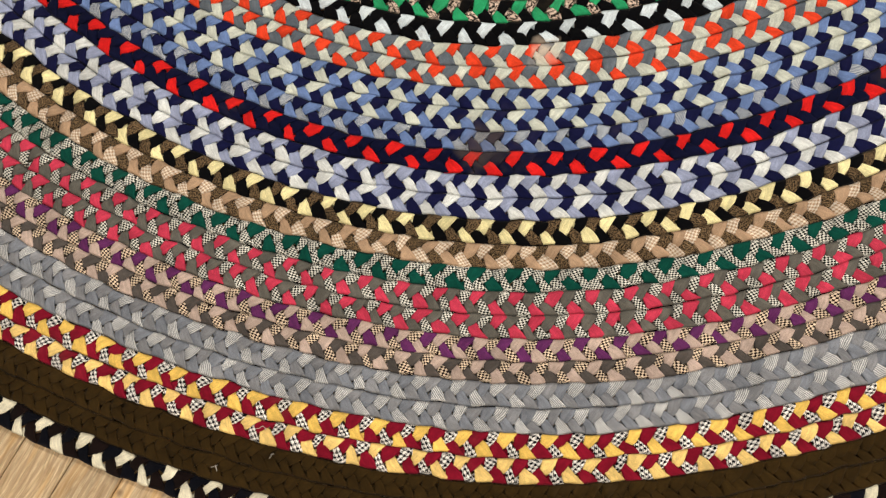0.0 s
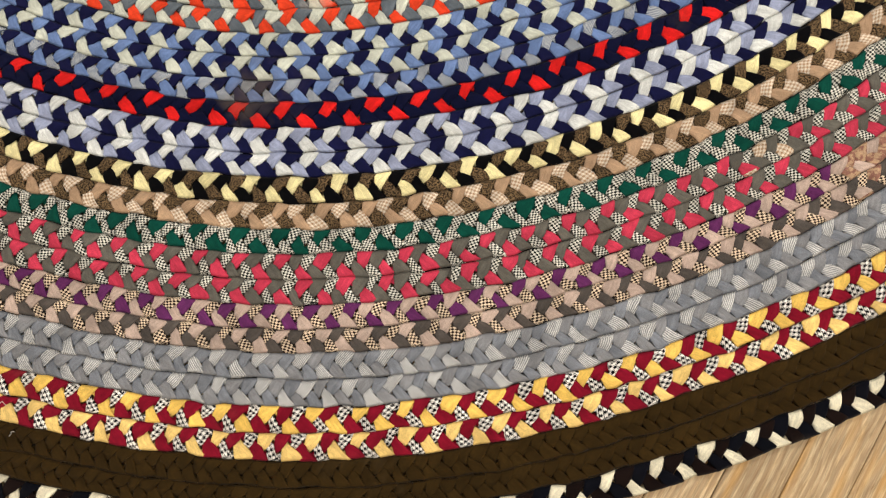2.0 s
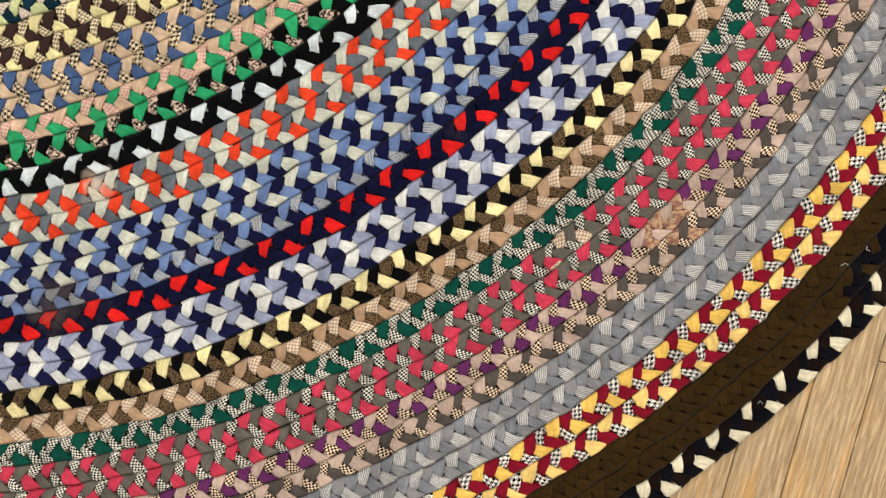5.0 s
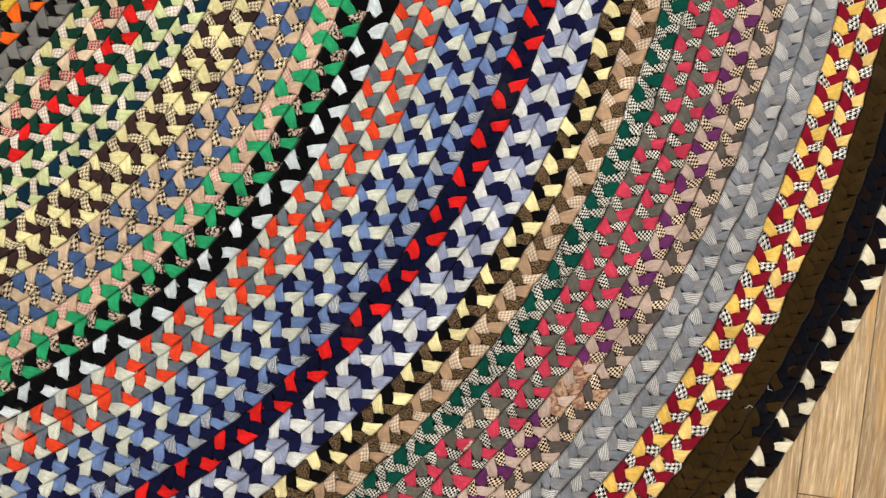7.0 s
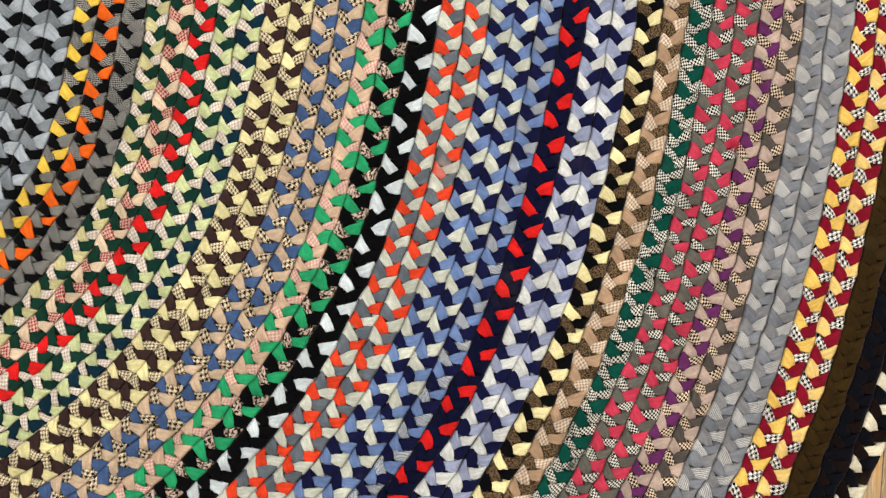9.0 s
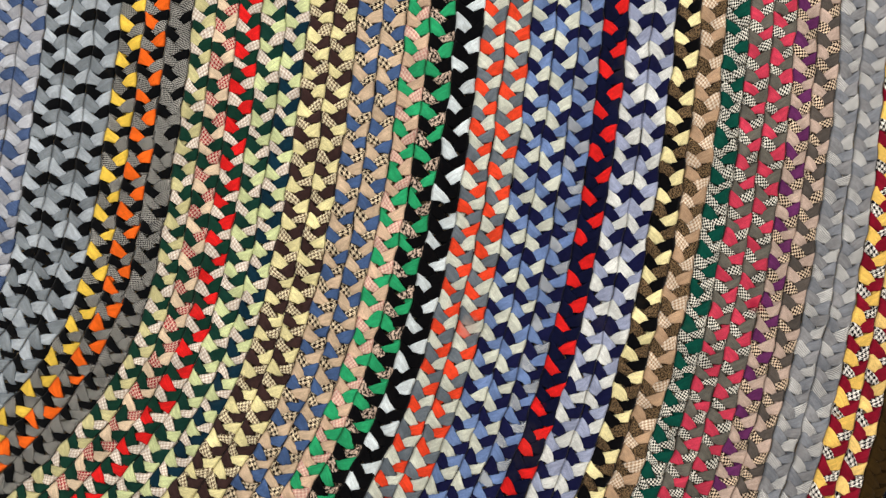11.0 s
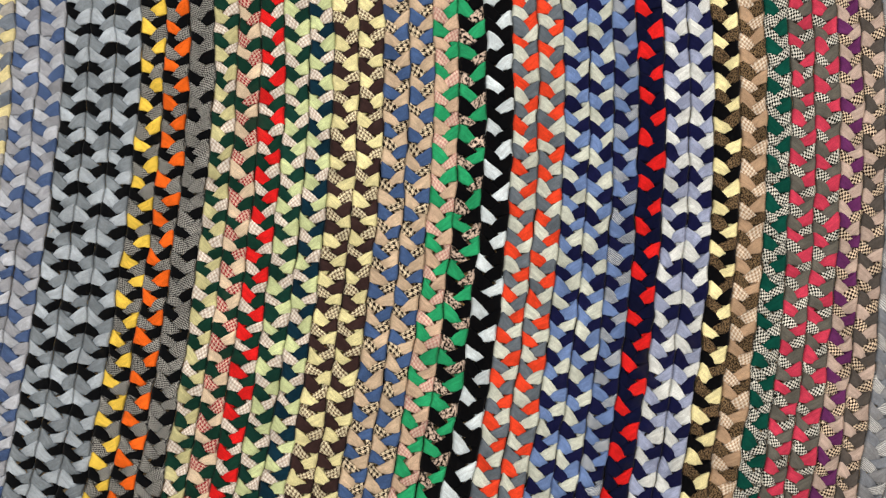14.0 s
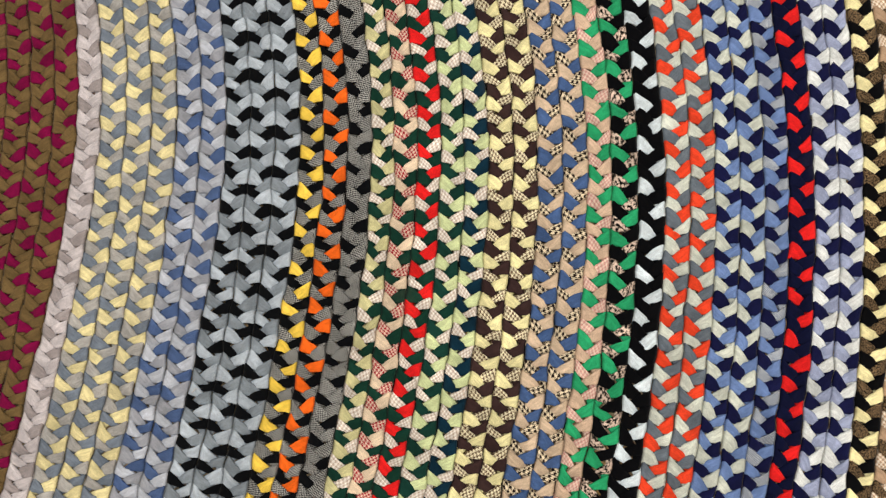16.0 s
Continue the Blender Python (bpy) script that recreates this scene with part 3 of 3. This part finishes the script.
def lay_braid(row, strips):
    braid, phase = braid_of(row), turn_of(row)
    # the lacing cord, sunk in the seam at the braid's outer edge
    s = np.arange(braid.s[0], braid.s[-1], 0.008)
    x, y, wide, ox, oy = braid.at(s)
    ex, ey = x + ox * wide * 0.5, y + oy * wide * 0.5
    ang = np.linspace(0, np.pi, 4)
    rad = 0.0011
    X = ex[:, None] + rad * np.cos(ang) * ox[:, None]
    Y = ey[:, None] + rad * np.cos(ang) * oy[:, None]
    X, Y = pulled(X, Y)
    Z = 0.0019 + rad * np.sin(ang) + 0 * X
    grid = np.arange(X.size).reshape(X.shape)
    faces = np.stack([grid[:-1, :-1], grid[:-1, 1:], grid[1:, 1:], grid[1:, :-1]], -1).reshape(-1, 4)
    cord = link_mesh("braid", np.stack([X, Y, Z], -1).reshape(-1, 3), faces, cord_dark, rug)
    names = sorted(set(strips), key=strips.index)
    tagged(cord, "braid of " + ", ".join(n.replace("_", " ") for n in names) + " cloth strips")
    a, b = braid.s_of(SEEN[0]), braid.s_of(SEEN[1])
    for k, strip in enumerate(strips):
        def turned(s, k=k):
            return phase(s) + 2 * math.pi * k / 3
        cuts = [(braid.s[0], strip)]
        if row == 1:
            j = braid.s_of(JOIN) + (-0.035, 0.045, -0.012)[k]
            cuts.append((j, ("navy_black", "brown_black", "navy_black")[k]))
        for number, which, s0, s1, other in MENDS:
            if (number, which) == (row, k):
                cuts += [(s0, other), (s1, strip)]
        cuts += [(c, None) for c in (a, b)]
        cuts.sort(key=lambda c: c[0])
        worn = strip
        for n, (s0, name) in enumerate(cuts):
            worn = name or worn
            s1 = cuts[n + 1][0] if n + 1 < len(cuts) else braid.s[-1]
            strand_mesh("strand", braid, s0 - (0.002 if n else 0), s1, turned, cloth(worn), cord, row * 3 + k, row < INNER and a - 0.01 < s0 < b - 0.01)


for number, strips in enumerate(ROWS + [("maroon", "khaki", "khaki")] * 6):
    lay_braid(number, strips)

# ---------------------------------------------------------------- the floor
# strip oak boards, laid almost along the rug's long side
BOARD, SLANT = 0.0537, 85.0
board_oak = oak()
gap_dark = plain_paint("board_gap", srgb("2e2114"), 0.9)
floor = box_mesh("floor", (X1 - X0, Y1 - Y0, 0.05), gap_dark)
floor.location = ((X0 + X1) / 2, (Y0 + Y1) / 2, -0.0335)
tagged(floor, "worn oak strip floor with dark joints under the rug", "floor", kind="structure")


def board_data(length):
    """A board with eased upper edges, its grain along local x; its top lies at z 0."""
    half, wide, ease = length / 2 - 0.0004, BOARD / 2 - 0.0005, 0.0011
    verts, faces = [], []
    for z, e in ((-0.008, 0), (-ease * 0.8, 0), (0, ease)):
        verts += [(-half + e, -wide + e, z), (half - e, -wide + e, z), (half - e, wide - e, z), (-half + e, wide - e, z)]
    for ring in (0, 4):
        for i in range(4):
            j = (i + 1) % 4
            faces.append((ring + i, ring + j, ring + 4 + j, ring + 4 + i))
    faces.append((8, 9, 10, 11))
    return verts, faces


LENGTHS = (0.55, 0.75, 0.95, 1.2)
BOARD_MESHES = {}
for length in LENGTHS:
    verts, faces = board_data(length)
    me = bpy.data.meshes.new("board")
    me.from_pydata(verts, [], faces)
    me.materials.append(board_oak)
    BOARD_MESHES[length] = me
lay = Matrix.Translation((0.349, -0.9, 0)) @ Matrix.Rotation(radians(SLANT), 4, "Z")
rng = random.Random(5)
rest_v, rest_f = [], []
lean_c, lean_s = math.cos(radians(SLANT)), math.sin(radians(SLANT))
for column in range(-60, 100):
    offset = (column + 0.5) * BOARD
    # the stretch of this row of boards that lies inside the walls
    ends = [(limit + 0.9 - offset * lean_c) / lean_s for limit in (Y0 + 0.03, Y1 - 0.03)]
    ends = [max(ends[0], (X0 + 0.04 - 0.349 + offset * lean_s) / lean_c), min(ends[1], (X1 - 0.04 - 0.349 + offset * lean_s) / lean_c)]
    along = -5.2 - rng.random()
    while along < 6.5:
        length = rng.choice(LENGTHS)
        lo, hi = max(along, ends[0]), min(along + length, ends[1])
        drop = rng.uniform(-0.0003, 0.0)
        along += length
        if hi - lo < 0.05:
            continue
        m = lay @ Matrix.Translation(((lo + hi) / 2, offset, drop))
        c = m.translation
        if -1.15 < c.x < 0.8 and -2.1 < c.y < 0.1 and hi - lo > length - 1e-6:
            ob = new("board", BOARD_MESHES[length])
            ob.parent = floor
            ob.matrix_parent_inverse = Matrix.Translation(floor.location).inverted()
            ob.matrix_basis = m
        else:
            verts, faces = board_data(hi - lo)
            start = len(rest_v)
            rest_v += [tuple(m @ Vector(v)) for v in verts]
            rest_f += [tuple(start + i for i in f) for f in faces]
rest = link_mesh("floor_boards", rest_v, rest_f, board_oak, floor, smooth=False)
rest.matrix_parent_inverse = Matrix.Translation(floor.location).inverted()
tagged(rest, "further worn oak floor boards", kind="stuff")


# ---------------------------------------------------------------- added ceiling lamps, out of view
added_lamp_white = plain_paint("added_lamp_white", srgb("ececec"), 0.5)


def added_lamp_frame(parent):
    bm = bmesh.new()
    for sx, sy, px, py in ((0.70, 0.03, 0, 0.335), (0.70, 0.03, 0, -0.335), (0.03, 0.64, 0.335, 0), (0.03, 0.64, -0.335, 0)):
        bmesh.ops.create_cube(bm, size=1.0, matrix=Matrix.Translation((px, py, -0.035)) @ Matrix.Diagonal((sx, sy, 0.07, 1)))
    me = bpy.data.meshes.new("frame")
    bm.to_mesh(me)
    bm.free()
    me.materials.append(added_lamp_white)
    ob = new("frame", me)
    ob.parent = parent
    plate = box_mesh("backing", (0.64, 0.64, 0.01), added_lamp_white, parent=parent)
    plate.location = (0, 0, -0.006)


# housings for the added lights; no such lamps are known here
for lx, ly, watts in ADDED_LAMPS:
    lamp = tagged(new("added_ceiling_lamp"), "added square white ceiling lamp, out of view, to light the rug", "lamp", "ceiling lamps")
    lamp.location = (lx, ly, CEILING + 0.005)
    added_lamp_frame(lamp)

# ---------------------------------------------------------------- lint on the rug
lint_white = plain_paint("lint", srgb("c4beb2"), 0.9)


def lint(x, y, z, long, turn, bend):
    """A short bent bit of thread."""
    t = np.linspace(-0.5, 0.5, 9)
    cx, cy = long * t, bend * long * np.cos(np.pi * t) + 0.1 * long * np.sin(9 * t)
    c, s = math.cos(radians(turn)), math.sin(radians(turn))
    px, py = x + c * cx - s * cy, y + s * cx + c * cy
    pz = z + 0.0006 + 0.0012 * np.abs(np.sin(5 * t))
    ang = np.linspace(0, 2 * np.pi, 6)[:-1]
    nx, ny = -np.gradient(py), np.gradient(px)
    n = np.hypot(nx, ny)
    r = 0.0003
    V = np.stack([px[:, None] + r * np.cos(ang) * (nx / n)[:, None], py[:, None] + r * np.cos(ang) * (ny / n)[:, None], pz[:, None] + r * np.sin(ang)], -1)
    F = []
    for i in range(8):
        for k in range(5):
            F.append((i * 5 + k, i * 5 + (k + 1) % 5, i * 5 + 5 + (k + 1) % 5, i * 5 + 5 + k))
    ob = link_mesh("lint_thread", V.reshape(-1, 3), F, lint_white)
    tagged(ob, "short bit of white lint thread lying on the rug", "lint", "lint threads")


for spot in ((-0.4987, -1.2385, 0.0112, 0.0096, 30, 0.25), (-0.4779, -1.2574, 0.0108, 0.006, 80, 0.2), (-0.5242, -1.2926, 0.0108, 0.007, 10, 0.4),
             (0.3019, -0.7072, 0.0108, 0.0072, 20, 0.2), (-0.4335, 0.0710, 0.0112, 0.0066, 50, 0.1), (0.3212, -0.6874, 0.0108, 0.006, 140, 0.3),
             (-0.5218, -1.2908, 0.0108, 0.006, 120, 0.2), (0.249, -0.8504, 0.011, 0.0048, 20, 0.5)):
    lint(*spot)
